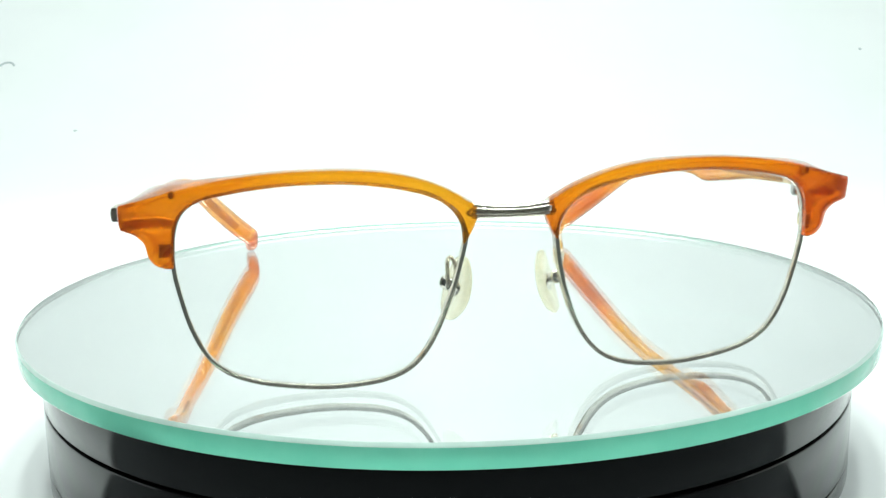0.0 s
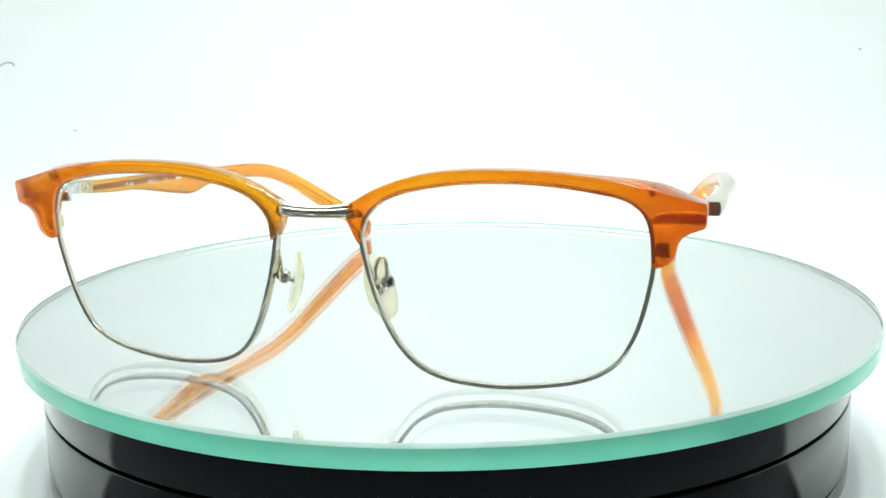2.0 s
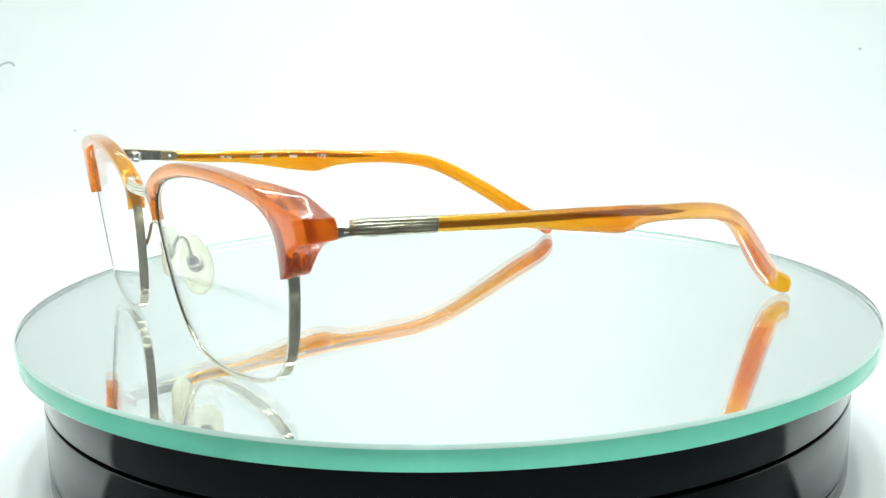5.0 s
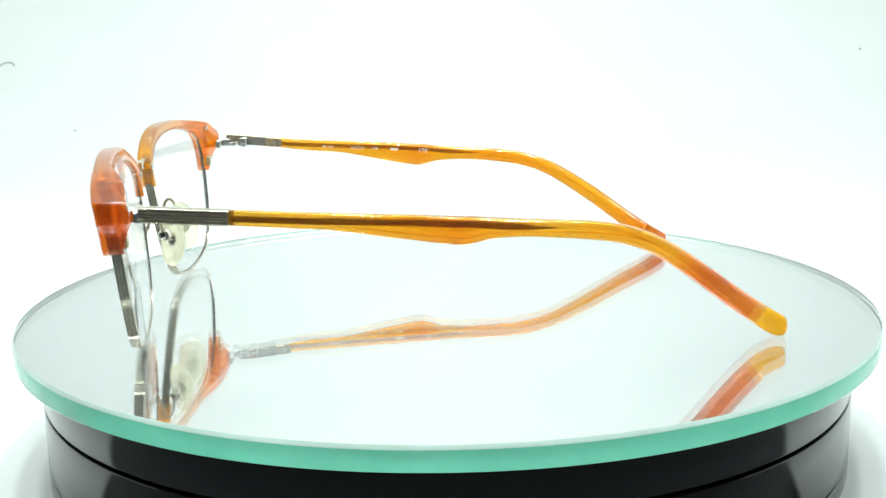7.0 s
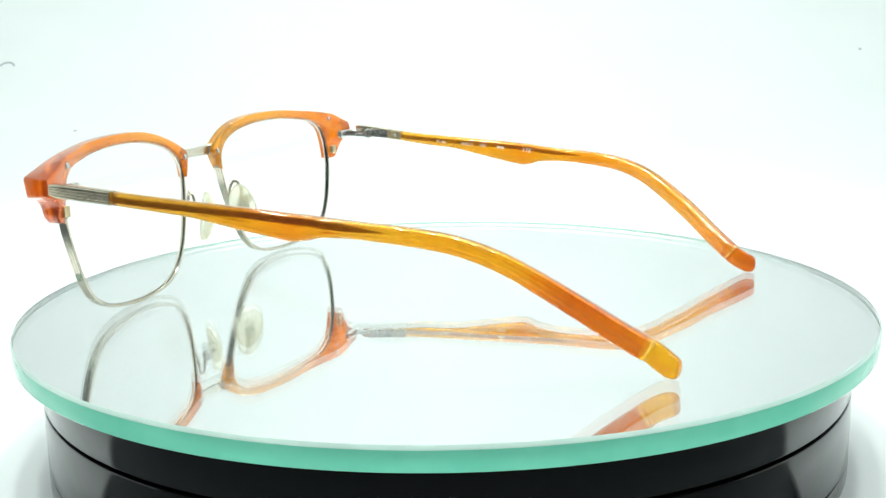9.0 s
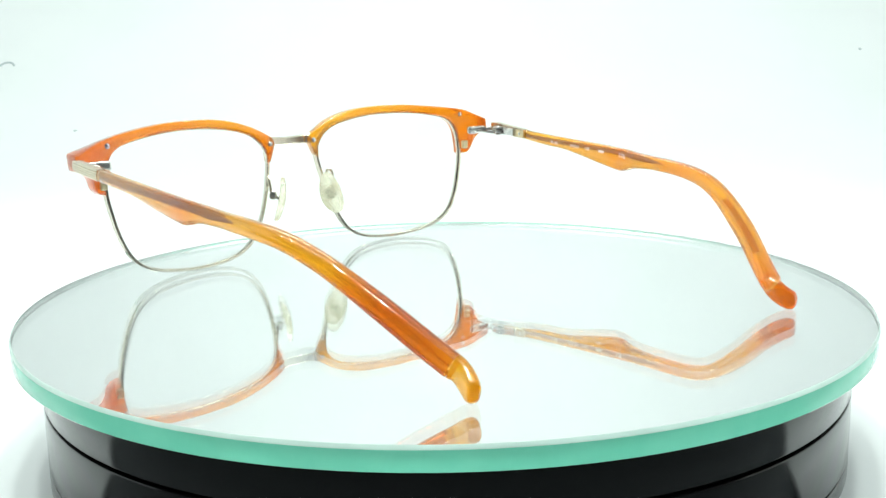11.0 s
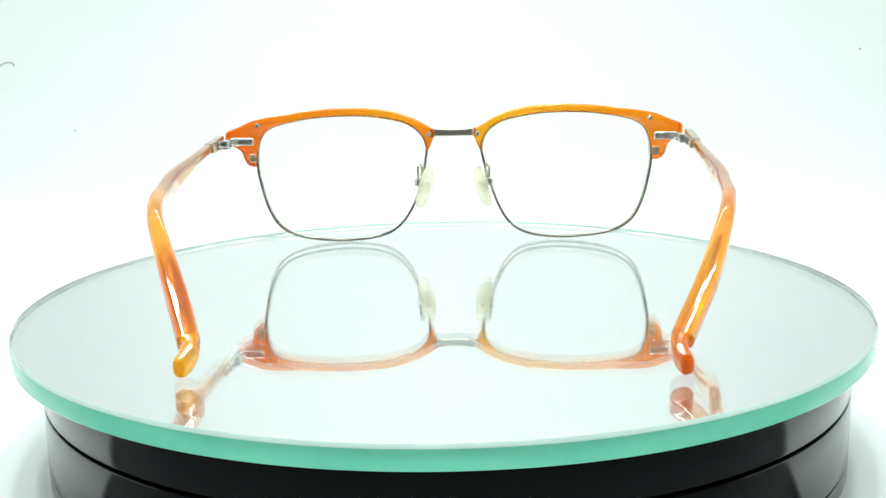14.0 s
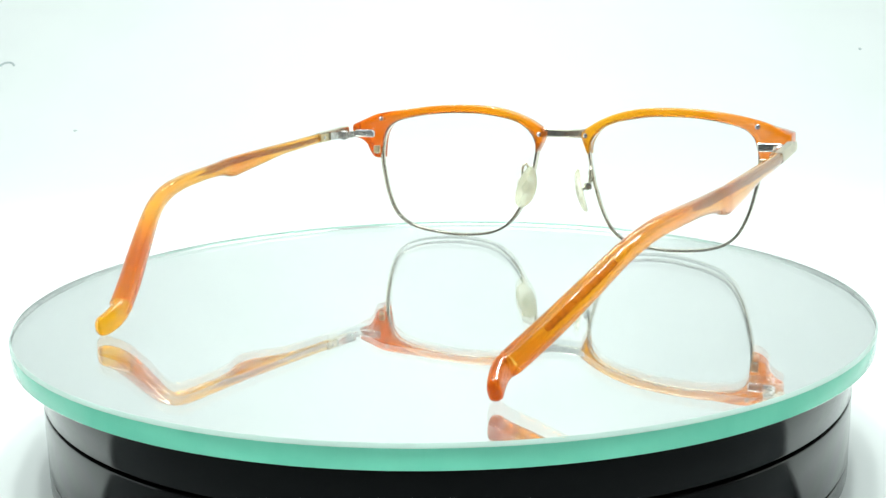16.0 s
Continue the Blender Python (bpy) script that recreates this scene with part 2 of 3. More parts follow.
def tent():
    for sx in (-1, 1):
        ob = make("wall_west" if sx < 0 else "wall_east", *box_at((sx * 464, 317, 260), (4, 974, 600)), SHEET, smooth=False)
        tagged(ob, "plain white fabric side of the light tent", "wall", kind="structure")
    ob = make("ceiling", *box_at((0, 417, 563), (932, 774, 4)), SHEET, smooth=False)
    tagged(ob, "plain white top of the light tent", "ceiling", kind="structure")
    ob = make("floor", *box_at((0, -100, FLOOR_Z - 14), (3000, 3000, 20)), DESK, smooth=False)
    tagged(ob, "grey desk top under the white sheet", "desk", kind="structure")


backdrop()
tent()


def sheet_point(x, y):
    """Height and slope of the sheet's face at y, mm."""
    if y <= 420:
        return Vector((x, y, FLOOR_Z)), Vector((0, 0, 1))
    w = math.asin(min(1, (y - 420) / 380))
    return Vector((x, y, FLOOR_Z + 380 * (1 - math.cos(w)))), Vector((0, -math.sin(w), math.cos(w)))


m, nt, p = material("dust_grey")
col = ramp_node(nt, noise_node(nt, 600, 3.0).outputs[0], [(0.3, (0.42, 0.46, 0.47)), (0.7, (0.58, 0.62, 0.63))])
nt.links.new(col.outputs[0], p.inputs["Base Color"])
p.inputs["Roughness"].default_value = 0.9
DUST = m


# dust on the camera lens, added as small grey blobs lying on the sheet
def dust_speck(x, y, size):
    c, n = sheet_point(x, y)
    a = Vector((1, 0, 0))
    b = n.cross(a)
    secs = []
    for lv, h in ((1.0, -0.1), (0.95, 0.2), (0.6, 0.45), (0.2, 0.5)):
        secs.append([tuple(c + (a * math.cos(w) * (1 + 0.2 * math.sin(3 * w)) + b * math.sin(w)) * size * lv + n * h) for w in np.linspace(0, 2 * math.pi, 10, endpoint=False)])
    ob = make("dust_speck", *rings(secs), DUST)
    tagged(ob, "tiny grey blob added on the white sheet in place of dust on the camera lens", "dust", "specks on the sheet")


def lint(x, y):
    """A bent fibre added on the sheet, in place of lint on the camera lens."""
    pts = []
    for k in range(9):
        w = math.radians(25 + 130 * k / 8)
        c, n = sheet_point(x + 6.5 * math.cos(w), y)
        b = n.cross(Vector((1, 0, 0)))
        pts.append(np.array(c + b * (8.0 * math.sin(w)) + n * 0.5))
    ob = make("lint", *tube(pts, 0.9, 8), DUST)
    tagged(ob, "short curved grey fibre added on the white sheet in place of lint on the camera lens", "lint")


for x, y, size in ((194.0, 676.7, 2.0), (277.8, 629.0, 1.5), (-352.0, 626.6, 1.5), (-282.3, 567.8, 1.6), (-246.2, 665.3, 1.4), (349.1, 652.0, 1.4)):
    dust_speck(x, y, size)
lint(-361.8, 647.0)


# ---- turntable ----
def turntable():
    base = new("turntable_base")
    tagged(base, "black glossy round motor base of a display turntable", "turntable")
    base.location = (0, 0, FLOOR_Z * MM)
    f = FLOOR_Z
    R = 98.9

    def ring(name, z0, z1, r, mat, edge, label=""):
        prof = [(4, z0), (r - edge, z0), (r - 0.3 * edge, z0 + 0.3 * edge), (r, z0 + edge),
                (r, z1 - edge), (r - 0.3 * edge, z1 - 0.3 * edge), (r - edge, z1), (4, z1)]
        return make(name, *lathe([(a, b - f) for a, b in prof], 192), mat, base, label)

    ring("turning_plate", -15.5, -5.6, R, BLACK, 0.35)
    ring("groove", -16.4, -15.4, R - 1.6, GROOVE, 0.1, "matt black gap below the turning plate")
    ring("casing", -31.2, -16.3, R, BLACK, 0.5)
    ring("lower_groove", -31.7, -31.1, R - 0.5, GROOVE, 0.05)
    ring("bottom_plate", -36.2, -31.6, R, BLACK, 0.8)
    ring("foot_ring", -36.5, -36.1, R - 6, GROOVE, 0.05)
    ring("spacer", -5.7, -4.9, 60, GROOVE, 0.05)


def mirror_disc():
    disc = new("mirror_disc")
    tagged(disc, "round clear mirror plate with a green ground glass edge", "mirror")
    r, t = DISC_R, 4.7
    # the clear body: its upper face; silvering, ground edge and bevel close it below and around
    glass = make("glass_plate", *lathe_skin([(0.01, 0.0), (r - 0.43, 0.0)]), GLASS, disc, smooth=False)
    if glass.data.polygons[0].normal.z < 0:
        glass.data.flip_normals()
    glass.visible_shadow = False
    make("silvering", *lathe([(0.01, -t - 0.1), (r - 0.13, -t - 0.1), (r - 0.13, -t), (0.01, -t)], 256), SILVERING, disc, "silvered mirror back of the plate")
    make("ground_edge", *lathe_skin([(r - 0.12, -t - 0.05), (r, -t + 0.12), (r, -0.8)]), EDGE, disc, "green ground glass edge")
    make("bevel", *lathe_skin([(r, -0.79), (r - 0.05, -0.55), (r - 0.38, 0.0), (r - 0.44, 0.005)]), BEVEL, disc, "narrow grey-green ground bevel")
    return disc


turntable()
disc = mirror_disc()


# ---- spectacles ----
def front_y(x, z):
    return -77.2 + 0.00153 * x * x - 0.1 * (z - 33) - 0.055 * max(0.0, z - 34)


# outer and inner outline of one brow, (x, z), from the nose to the end piece
BROW = [((8.2, 28.0), (8.7, 28.0)), ((7.2, 29.8), (8.9, 29.8)), ((6.5, 31.5), (9.2, 31.4)), ((5.9, 33.3), (9.9, 32.8)),
        ((6.4, 34.9), (10.9, 34.0)), ((8.3, 36.2), (12.0, 35.0)), ((12.2, 38.3), (14.0, 36.2)), ((17.7, 40.3), (18.3, 37.7)),
        ((23.8, 41.6), (24.0, 38.8)), ((31.1, 42.1), (31.1, 39.55)), ((39.7, 42.0), (39.6, 39.45)), ((47.3, 41.4), (46.1, 38.8)),
        ((55.0, 40.2), (51.8, 37.9)), ((60.9, 38.8), (56.5, 36.8)), ((65.6, 37.5), (59.1, 35.1)), ((69.6, 36.5), (60.0, 33.9)),
        ((70.6, 36.0), (60.4, 33.1)), ((70.7, 34.0), (60.7, 32.2)), ((70.5, 32.0), (60.9, 31.2)), ((69.7, 31.5), (61.0, 30.7)),
        ((67.6, 30.7), (61.1, 29.9)), ((66.0, 29.2), (61.2, 28.6)), ((65.35, 26.6), (61.3, 26.6)), ((64.1, 25.1), (61.3, 25.3)),
        ((62.6, 24.6), (61.4, 24.6))]

# lens outline (x, z), counter-clockwise seen from the front, begun at the nose
LENS_LINE = [(8.5, 28.0), (9.5, 21.1), (10.8, 16.1), (12.7, 11.2), (15.6, 6.7), (19.2, 3.5), (24.0, 1.6), (30.4, 0.7), (36.4, 0.6),
             (42.9, 1.2), (48.2, 2.2), (52.7, 4.0), (56.2, 7.2), (58.9, 12.8), (60.6, 19.2), (61.5, 24.6), (61.3, 30.0), (60.4, 33.4),
             (58.8, 35.6), (56.0, 37.2), (51.9, 38.2), (46.0, 39.2), (39.7, 39.75), (33.0, 39.85), (26.9, 39.55), (20.8, 38.65), (15.9, 37.5),
             (12.2, 35.5), (9.8, 33.0), (8.7, 30.4)]


def nasal(line, sx):
    """The lower nose side of the outline, cut away more on the -x lens."""
    by = 0.3 if sx > 0 else 1.25
    return [(x + by * math.exp(-((x - 10) / 8) ** 2) * math.exp(-((z - 13) / 14) ** 2), z) for x, z in line]


def brow_bar(sx, parent):
    keys = [np.array([*o, *i]) for o, i in BROW]
    secs = []
    for k in curve(keys, 4):
        (ox, oz), (ix, iz) = k[:2], k[2:]
        if sx < 0 and ox > 50:
            ox += 0.4 * min(max((32 - oz) / 2, 0), 1)
        end = min(max((ox - 48) / 18, 0), 1)
        end = end * end * (3 - 2 * end)
        deep = 3.6 + (1.0 + 2.4 * min(max((oz - 26.5) / 5, 0), 1)) * end
        sec = []
        # section: from the inner front edge round the front face, over the outer edge and back
        for f, d in ((0.0, 0.45), (0.12, 0.10), (0.30, 0.0), (0.50, -0.08), (0.72, 0.0), (0.90, 0.10), (0.985, 0.35), (1.0, 0.8),
                     (1.0, deep * 0.5), (0.99, deep - 0.8), (0.95, deep - 0.3), (0.80, deep), (0.5, deep), (0.2, deep), (0.05, deep - 0.25), (0.0, deep - 0.7)):
            x, z = ix + (ox - ix) * f, iz + (oz - iz) * f
            if d > 1:
                d *= 1 - 0.28 * end * (1 - f)
            back = d / deep
            z2 = z + 0.05 * d + (0.75 * end - 1.5 * min(max((ox - 63) / 7, 0), 1)) * back * f * min(max((oz - 34) / 2, 0), 1)
            if sx < 0:
                x += 0.85 * math.exp(-((x - 8) / 5) ** 2) * (1 - 0.7 * back)
            sec.append((x, front_y(x, z) - 0.9 * end * (x / 70) + d, z2))
        secs.append(sec)
    return make("brow_bar", *half(rings(secs), sx), ACETATE, parent, "translucent amber tortoiseshell acetate brow")


def rim(sx, parent):
    line = curve(nasal(LENS_LINE, sx), 5, True)
    path = [(x, front_y(x, z) + 1.9, z) for x, z in line]
    prof = [(0.42, -1.0), (0.42, -0.42), (0.36, -0.36), (0.42, -0.30), (0.42, 0.30), (0.36, 0.36), (0.42, 0.42), (0.42, 1.0), (0.2, 1.12),
            (-0.3, 1.08), (-0.42, 0.8), (-0.42, -0.8), (-0.3, -1.08), (0.2, -1.12)]
    return make("rim", *half(sweep(path, prof, (0, 1, 0), True), sx), RIM_GOLD, parent, "thin grooved pale gold metal rim")


def lens(sx, parent):
    line = curve(nasal(LENS_LINE, sx), 3, True)
    cx = sum(q[0] for q in line) / len(line)
    cz = sum(q[1] for q in line) / len(line)
    verts, faces, n = [], [], len(line)
    levels = (0.993, 0.9, 0.8, 0.7, 0.6, 0.5, 0.4, 0.3, 0.2, 0.1)
    for side, off in ((0, 0.95), (1, 2.85)):
        for lv in levels:
            for x, z in line:
                px, pz = cx + (x - cx) * lv, cz + (z - cz) * lv
                verts.append((px, front_y(px, pz) + off, pz))
        verts.append((cx, front_y(cx, cz) + off, cz))
    m = len(levels) * n + 1
    for s in (0, 1):
        for r in range(len(levels) - 1):
            for j in range(n):
                a = s * m + r * n
                faces.append((a + j, a + (j + 1) % n, a + n + (j + 1) % n, a + n + j))
        a = s * m + (len(levels) - 1) * n
        for j in range(n):
            faces.append((a + j, a + (j + 1) % n, s * m + m - 1))
    for j in range(n):
        faces.append((j, (j + 1) % n, m + (j + 1) % n, m + j))
    ob = make("lens", *half((verts, faces), sx), LENS, parent, "clear thin demo lens")
    ob.visible_shadow = False
    return ob


def ribs(n, half, base, rise, bulge):
    """Profile of n rounded ribs side by side, from -half to half."""
    out, w = [], half * 2 / n
    for i in range(n):
        for k in range(7 if i == n - 1 else 6):
            a = math.pi * k / 6
            v = -half + w * (i + 0.5 - 0.5 * math.cos(a))
            out.append((base + rise * math.sin(a) + bulge * (1 - (v / half) ** 2), v))
    return out


def bridge(parent):
    path, sc = [], []
    for k in range(25):
        x = -7.6 + 15.2 * k / 24
        c = 1 - (abs(x) / 7.6) ** 2
        path.append((x, -76.2 - 0.6 * c + 0.6 * (abs(x) > 6.9), 34.05 - 0.35 * c))
        sc.append((1.0, 1.0 + 0.28 * (abs(x) / 7.6) ** 2))
    prof = ribs(4, 1.22, 0.1, 0.34, 0.75)
    prof += [(-0.3, 1.2), (-0.7, 0.85), (-0.7, -0.85), (-0.3, -1.2)]
    return make("bridge", *sweep(path, [(-u, v) for u, v in prof], (0, 0, 1), False, sc), BRIDGE_GOLD, parent, "ribbed pale gold metal bridge")


def dome(c, r, h, axis, n=14):
    """A low rivet head with its flat side at c."""
    axis = np.array(axis, float) / np.linalg.norm(axis)
    a = np.cross(axis, (0.3, 0.2, 0.9))
    a /= np.linalg.norm(a)
    b = np.cross(axis, a)
    secs = []
    for rr, hh in ((1.0, -0.6), (1.0, 0.0), (0.92, 0.45), (0.65, 0.85), (0.25, 1.0)):
        secs.append([np.array(c) + axis * h * hh + (a * math.cos(w) + b * math.sin(w)) * r * rr for w in np.linspace(0, 2 * math.pi, n, endpoint=False)])
    return rings(secs)


def nose_pad(sx, parent):
    # wire from the rim, up in a loop and down to the box behind the pad
    path = curve([(9.8, -73.0, 19.4), (10.3, -72.2, 20.9), (10.0, -71.8, 22.3), (10.4, -71.3, 23.8), (10.8, -70.5, 24.5), (11.2, -69.5, 23.7), (11.2, -68.9, 21.8), (11.1, -68.7, 19.6)], 5)
    arm = make("nose_pad_arm", *mirrored(tube(path, 0.42), sx), PALE_GOLD, parent, "bent pale gold wire arm")
    ax = np.array((-0.83, 0.53, -0.20) if sx > 0 else (-0.88, 0.44, -0.20))
    ax /= np.linalg.norm(ax)
    up = np.array((-0.36 if sx > 0 else -0.42, 0.02, 0.93))
    up = up - ax * (up @ ax)
    up /= np.linalg.norm(up)
    sd = np.cross(ax, up)
    c = np.array((8.9, -66.9, 17.6))
    secs = []
    for lv, off in ((0.30, -0.62), (0.75, -0.66), (0.95, -0.40), (1.0, 0.15), (0.95, 0.75), (0.75, 1.15), (0.30, 1.4)):
        sec = []
        for k in range(28):
            w = 2 * math.pi * k / 28
            u, v = math.cos(w) * (3.5 if sx > 0 else 3.8), math.sin(w) * 6.7
            u *= 1 - 0.12 * math.sin(w)
            bend = -0.045 * (v * lv) ** 2 * 0.35
            sec.append(c + sd * u * lv + up * v * lv + ax * (off + bend))
        secs.append(sec)
    make("nose_pad", *mirrored(rings(secs), sx), PAD, arm, "pale yellowed see-through silicone nose pad")
    turn = np.array([ax, up, sd]).T
    seat = c - ax * 2.35 + np.array((0, 0, 0.9))
    box = make("pad_box", *mirrored(join(box_at(seat, (1.6, 2.6, 2.2), turn), dome(seat + sd * 1.0, 1.25, 0.6, sd), dome(seat - sd * 1.0, 1.25, 0.6, -sd)), sx), CHROME, arm, "small pale gold box holding the pad")
    soften(box, 0.3)
    make("post", *mirrored(tube([seat, (seat + c) / 2, c - ax * 0.3], 0.5), sx), SILVER, arm)
    # shade inside the hollow box, put on as a thin near-black block
    make("hollow_shade", *mirrored(box_at(seat - ax * 0.78, (0.12, 1.3, 1.2), turn), sx), GROOVE, arm, "dark slot in the pad box")
    make("screw", *mirrored(dome(c - ax * 0.55, 1.75, 0.3, -ax), sx), CHROME, arm)


def rivets(sx, parent):
    for x, z, r in ((7.7, 33.5, 0.78), (61.0, 37.7, 0.78)):
        y = front_y(x, z) + 3.6 + (1.9 if x > 50 else 0)
        make("rivet", *half(dome((x, y, z), r, 0.35, (0, 1, 0)), sx), SILVER, parent, "polished round rivet head")
        make("rivet_pin", *half(tube([(x, y - 2.9, z), (x, y - 1.5, z), (x, y - 0.1, z)], 0.45), sx), BRASS, parent)
    # closing block where the rim is screwed shut
    x, z = 62.2, 27.0
    y = front_y(x, z)
    b = make("closing_block", *half(box_at((x + 0.6, y + 4.0, z + 0.6), (2.0, 1.3, 2.6)), sx), BRASS, parent, "small brass block that closes the rim")
    soften(b, 0.2)
    make("closing_screw", *half(dome((x + 0.6, y + 4.0, z - 0.7), 0.55, 0.3, (0, 0, -1)), sx), SILVER, parent)


def hinge(sx, parent):
    h = make("hinge", *mirrored(join(
        box_at((65.2, -63.5, 33.1), (7.0, 1.7, 2.5)),
        box_at((68.9, -62.2, 33.0), (1.5, 3.4, 2.2)),
    ), sx), SILVER, parent, "steel hinge with open barrels")
    soften(h, 0.6, 3)

    def ring_at(name, y, z0, z1, ri, ro, dx=0.0):
        v, f = lathe([(ri, z0), (ro - 0.12, z0), (ro, z0 + 0.12), (ro, z1 - 0.12), (ro - 0.12, z1), (ri, z1)], 22)
        make(name, *mirrored(([(q[0] + 68.9 + dx, q[1] + y, q[2] + 33.0) for q in v], f), sx), SILVER, h)

    ring_at("barrel", -59.6, -0.95, 0.05, 0.95, 1.75, -0.4)
    for z0, z1 in ((-1.25, -0.45), (-0.38, 0.38), (0.45, 1.25)):
        ring_at("barrel", -56.5, z0, z1, 0.5, 1.45 if z0 != -0.38 else 1.3)
    make("hinge_screw", *mirrored(join(tube([(68.9, -56.5, 31.5), (68.9, -56.5, 33.0), (68.9, -56.5, 34.3)], 0.48), dome((68.9, -56.5, 34.2), 0.95, 0.3, (0, 0, 1))), sx), SILVER, h)


# temple stations: centre x, y, z, height, thickness
TEMPLE = [(71.6, -45.6, 32.95, 2.95, 2.6), (71.6, -35.3, 32.2, 3.1, 2.8), (71.6, -26.0, 31.55, 3.35, 3.0), (71.6, -15.4, 30.4, 4.5, 3.2),
          (71.55, -11.4, 30.0, 4.9, 3.25), (71.4, -4.2, 29.2, 5.5, 3.35), (71.25, -2.0, 29.05, 5.55, 3.4), (71.0, 0.6, 29.15, 5.0, 3.4), (70.6, 3.7, 29.25, 4.05, 3.4),
          (69.9, 10.1, 28.95, 3.5, 3.4), (69.3, 16.0, 28.5, 3.55, 3.45), (68.6, 21.2, 28.0, 3.65, 3.5), (67.1, 28.1, 26.9, 3.75, 3.6), (65.3, 34.3, 24.9, 3.8, 3.8),
          (62.7, 40.4, 21.65, 3.95, 4.1), (58.2, 49.6, 15.15, 4.35, 4.7), (54.6, 57.0, 9.6, 4.6, 4.9), (52.1, 62.6, 5.75, 4.75, 4.7)]
TIP = [(52.1, 62.6, 5.75, 4.75, 4.7), (51.6, 63.3, 5.3, 4.75, 3.8), (51.35, 64.0, 4.8, 4.8, 3.4), (51.4, 65.4, 3.9, 4.9, 3.25), (51.8, 66.9, 3.0, 4.85, 3.15),
       (52.3, 68.2, 2.35, 4.7, 3.0), (52.6, 69.0, 2.05, 4.0, 2.8), (52.75, 69.4, 1.95, 3.2, 2.3), (52.85, 69.7, 1.9, 1.8, 1.4)]


def temple_turn(sx):
    """The far end of one temple leans in a little more than the other."""
    turn = radians(0.0 if sx > 0 else -2.8)
    c, s = math.cos(turn), math.sin(turn)
    hx, hy = sx * 70.0, -58.0

    def place(shape):
        v, f = shape
        out = []
        for q in v:
            x, y = sx * q[0] - hx, q[1] - hy
            z = q[2]
            if sx < 0:
                far = min(max((q[1] - 5) / 45, 0), 1)
                y += 2.3 * far
                x -= 1.2 * math.exp(-((q[1] - 50) / 12) ** 2)
                z -= 0.8 * min(1, max(0, q[1] + 58) / 16) * (1 - far)
            out.append((hx + c * x - s * y, hy + s * x + c * y, z))
        return out, f
    return place


def fuller(k):
    """The -x temple has a deeper belly."""
    more = 0.8 * math.exp(-((k[1] + 5) / 12) ** 2) + 0.3 * min(1, max(0, (k[1] + 44) / 8)) * min(1, max(0, (62 - k[1]) / 20))
    return (k[0], k[1], k[2] - more / 2, k[3] + more, k[4])


def temple(sx, parent):
    place = temple_turn(sx)
    body = curve([np.array(k) for k in (TEMPLE if sx > 0 else [fuller(k) for k in TEMPLE])], 5)
    tip = curve([np.array(k) for k in TIP], 4)

    def skin(st, caps):
        path = [k[:3] for k in st]
        return sweep(path, oval(24, 0.5, 0.5, 2.9), (0, 0.35, 1), False, [(k[4], k[3]) for k in st], caps)

    t = make("temple", *place(skin(body, (True, False))), ACETATE_T if sx > 0 else ACETATE_R, parent, "translucent honey and amber acetate temple arm")
    make("temple_tip", *place(skin(tip, (False, True))), TIP_HONEY if sx > 0 else TIP_RUSSET, t, "honey yellow rounded temple tip" if sx > 0 else "reddish brown rounded temple tip")
    core, thin = [], []
    for i, k in enumerate([k for k in body if k[1] < 16.2]):
        flat = min(1, max(0, (k[1] - 8) / 8))
        core.append((k[0], k[1] + (0.4 if i == 0 else 0), k[2] + k[3] / 2 - 1.65))
        thin.append((1.0 - 0.6 * flat, 1.0 - 0.8 * flat))
    make("core_wire", *place(sweep(core, oval(10, 0.25, 0.54, 4), (0, 0.35, 1), False, thin)), CORE, t, "dark metal core inside the arm")
    if sx < 0:
        tail = [k for k in body if 40 < k[1] < 56]
        make("core_tail", *place(sweep([k[:3] for k in tail], oval(10, 0.4, 0.1, 4), (0, 0.35, 1))), CORE_PALE, t, "flat end of the core showing through")
    # ribbed metal plate at the front of the arm
    prof = ribs(5, 1.42, 0.7, 0.32, 0.25)
    prof += [(0.7, 1.5), (-1.0, 1.5), (-1.2, 1.3), (-1.2, -1.3), (-1.0, -1.5), (0.7, -1.5)]
    path = [(71.75 - 0.3 * (k / 8) ** 2, -45.7 - 16.3 * k / 8, 32.97 + 1.05 * k / 8) for k in range(9)]
    plate = make("temple_plate", *place(sweep(path, prof, (0, 0, 1), False, [(1, 1)] * 8 + [(0.86, 0.86)])), PALE_GOLD, t, "ribbed pale gold metal plate")
    make("hinge_block", *place(box_at((69.9, -52.2, 33.2), (1.3, 5.4, 2.3))), SILVER, plate)
    make("inner_plate", *place(box_at((70.1, -47.2, 33.0), (0.7, 4.8, 2.35))), BRASS, plate, "dull brass inner plate")
    make("plate_screw", *place(dome((69.76, -46.9, 33.0), 0.55, 0.25, (-1, 0, 0))), SILVER, plate)
    return t


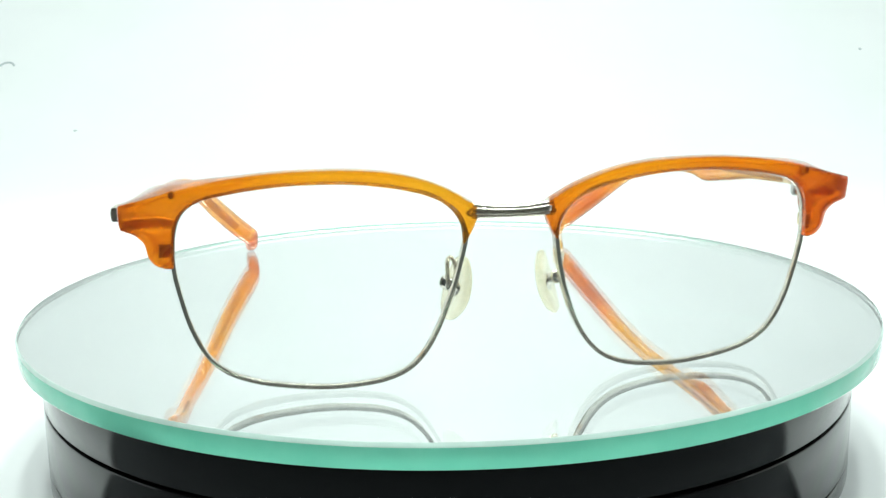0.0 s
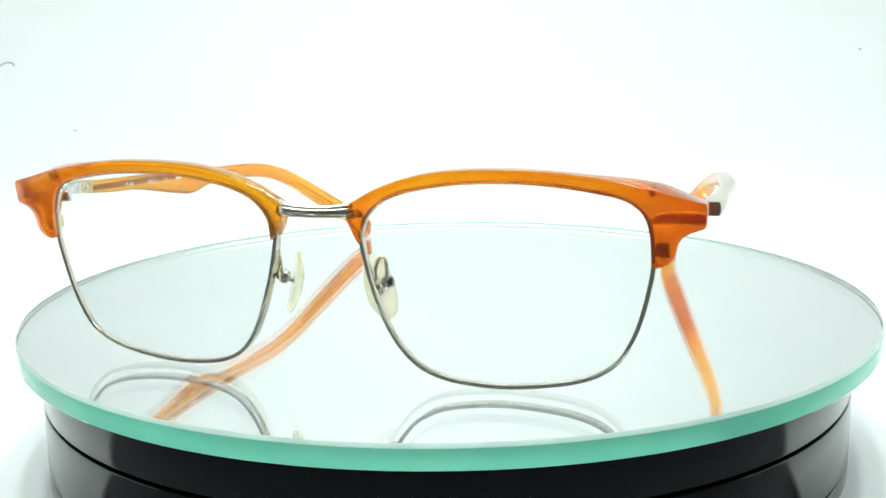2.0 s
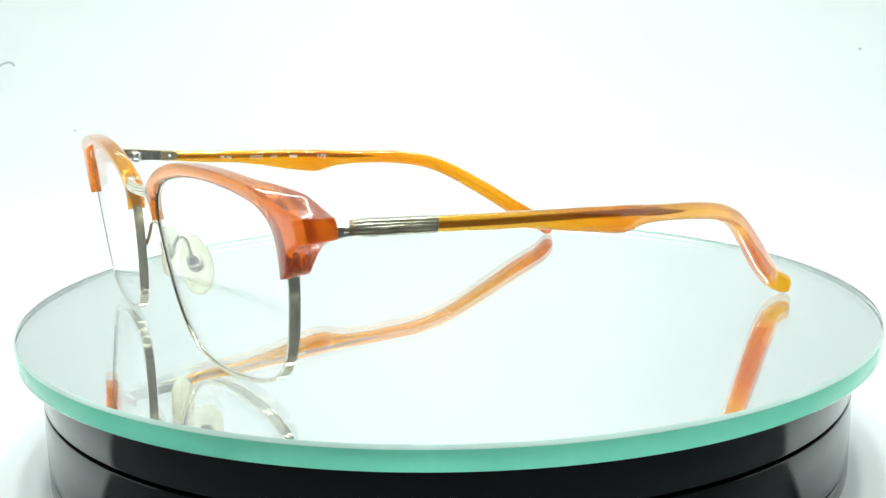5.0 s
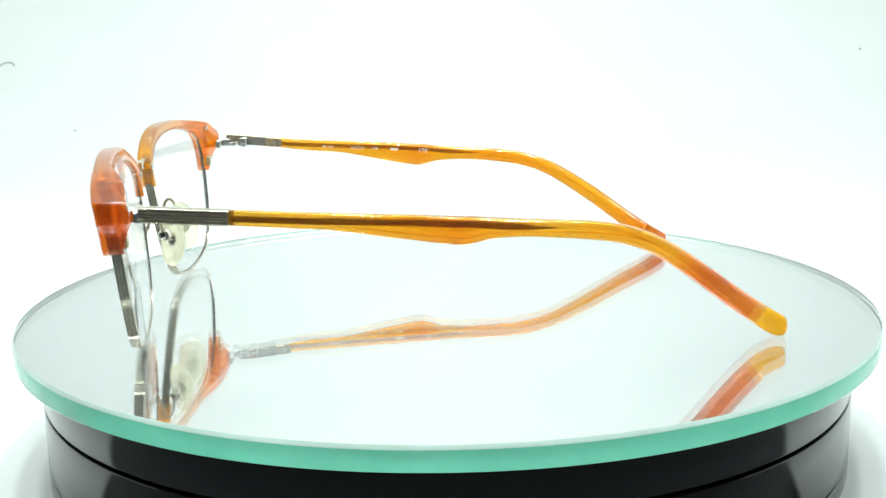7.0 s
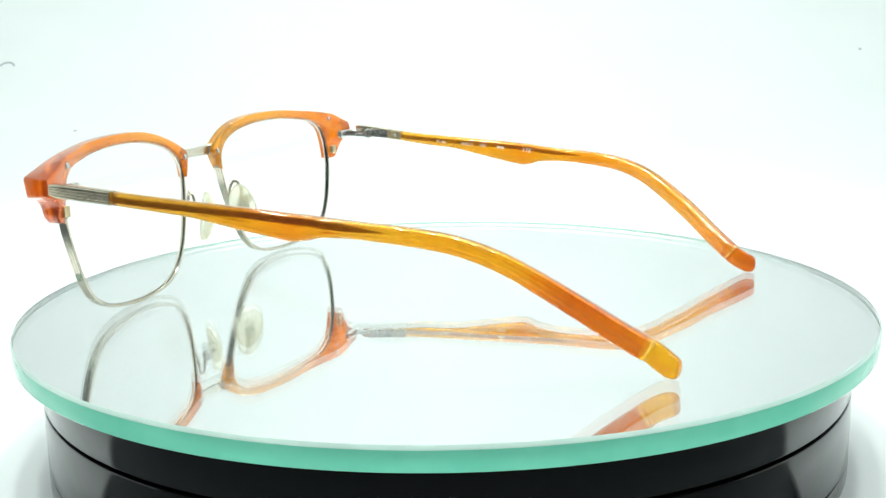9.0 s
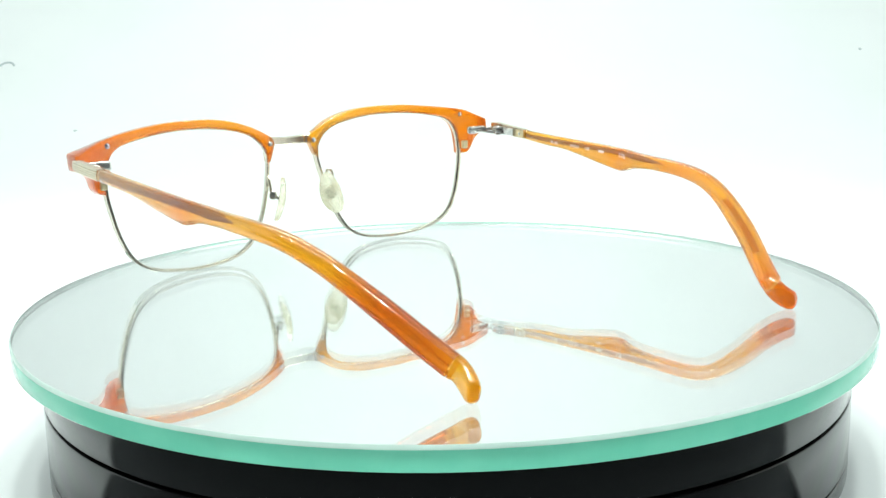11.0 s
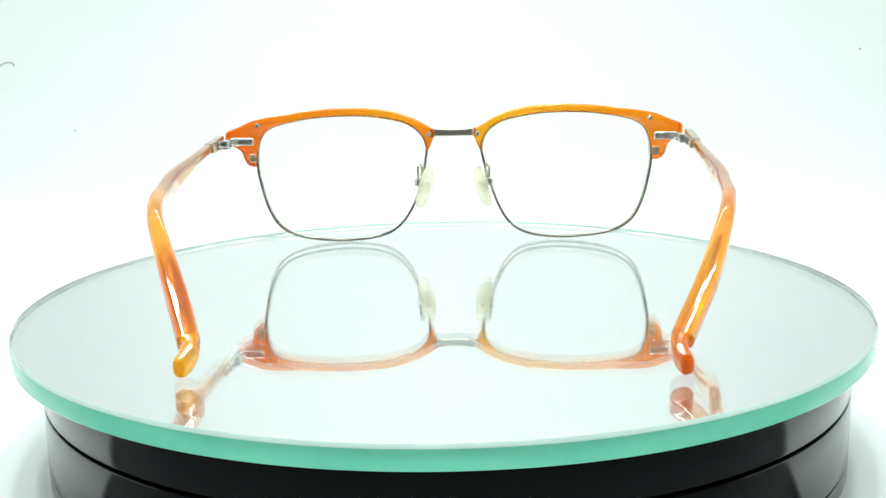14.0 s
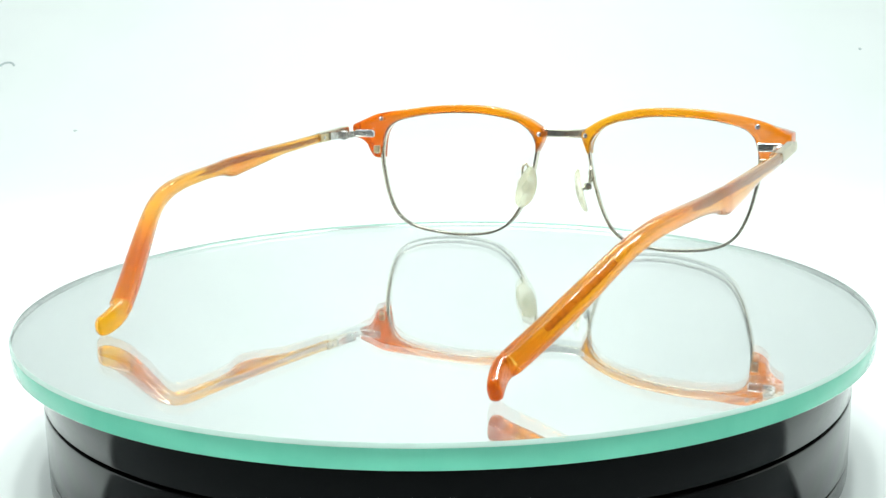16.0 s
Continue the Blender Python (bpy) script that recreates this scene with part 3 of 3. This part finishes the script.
def prints(parent):
    """White marks along the inner face of one temple; the small ones are too fine to read."""
    place = temple_turn(-1)

    def spot(y):
        for a, b in zip(TEMPLE, TEMPLE[1:]):
            if a[1] <= y <= b[1]:
                w = (y - a[1]) / (b[1] - a[1])
                k = np.array(a) * (1 - w) + np.array(b) * w
                return k[0] - k[4] / 2 - 0.04, k[2] + k[3] / 2 - 1.9
    for y0, marks in ((-10.9, (0.6, 0.6, 0.6, 0.6)),):
        y = y0
        for w in marks:
            x, z = spot(y)
            make("printed_mark", *place(box_at((x, y + w / 2, z), (0.06, w * 0.8, 0.7))), PRINT, parent, smooth=False)
            y += w
    for body, y, size in (("M-46", -30.4, 1.35), ("54\u25a117", -21.2, 1.2), ("138", -15.9, 1.2), ("17E", -0.8, 1.75)):
        cu = bpy.data.curves.new("printed_text", "FONT")
        cu.body, cu.size, cu.extrude, cu.space_character = body, size * MM, 0.03 * MM, 1.2
        cu.align_x, cu.align_y = "CENTER", "CENTER"
        cu.materials.append(PRINT)
        tmp = new("printed_text", cu)
        me = bpy.data.meshes.new_from_object(tmp.evaluated_get(bpy.context.evaluated_depsgraph_get()))
        bpy.data.objects.remove(tmp)
        x, z = spot(y)
        x1, z1 = spot(y + 2)
        (p0, p1), _ = place(([(x, y, z), (x1, y + 2, z1)], []))
        a = (Vector(p1) - Vector(p0)).normalized()
        nrm = Vector((a.y, -a.x, 0)).normalized()
        upv = nrm.cross(a)
        ob = new("printed_text", me)
        ob.parent = parent
        ob.matrix_local = Matrix.Translation(Vector(p0) * MM) @ Matrix((a, upv, nrm)).transposed().to_4x4()
        tagged(ob, "small white printed characters")


def spectacles():
    g = new("spectacles")
    tagged(g, "amber tortoiseshell browline spectacles with pale gold rims, standing open", "spectacles")
    for sx in (1, -1):
        brow_bar(sx, g)
        rim(sx, g)
        lens(sx, g)
        nose_pad(sx, g)
        rivets(sx, g)
        hinge(sx, g)
        t = temple(sx, g)
        if sx < 0:
            prints(t)
    bridge(g)
    return g


glasses = spectacles()


# ---- motion ----
DRIFT = [(0, .32), (.5, .22), (1, .13), (1.5, .02), (2, -.12), (2.5, -.16), (3, -.14), (3.5, -.1), (4, -.03), (5.2, .03), (6.5, .03), (7, -.02), (7.5, -.05),
         (8, -.04), (8.5, -.05), (9, -.1), (10.2, -.16), (11.5, -.18), (12, -.18), (12.5, -.16), (13, -.16), (13.5, -.08), (14, .06), (14.5, .16), (15, .21), (15.5, .22), (16, .2)]


def motions():
    turn = [(t, 10.506 - 13.7043 * t + d) for t, d in DRIFT]
    walk(glasses, [(t, pose(0, 0, 0, 0, 0, a) @ Matrix.Translation((CX * MM, 0, 0))) for t, a in turn])
    walk(disc, [(t, pose(0, 0, 0, 0, 0, a) @ Matrix.Translation((0.7 * MM, 0.2 * MM, 0))) for t, a in turn])


motions()
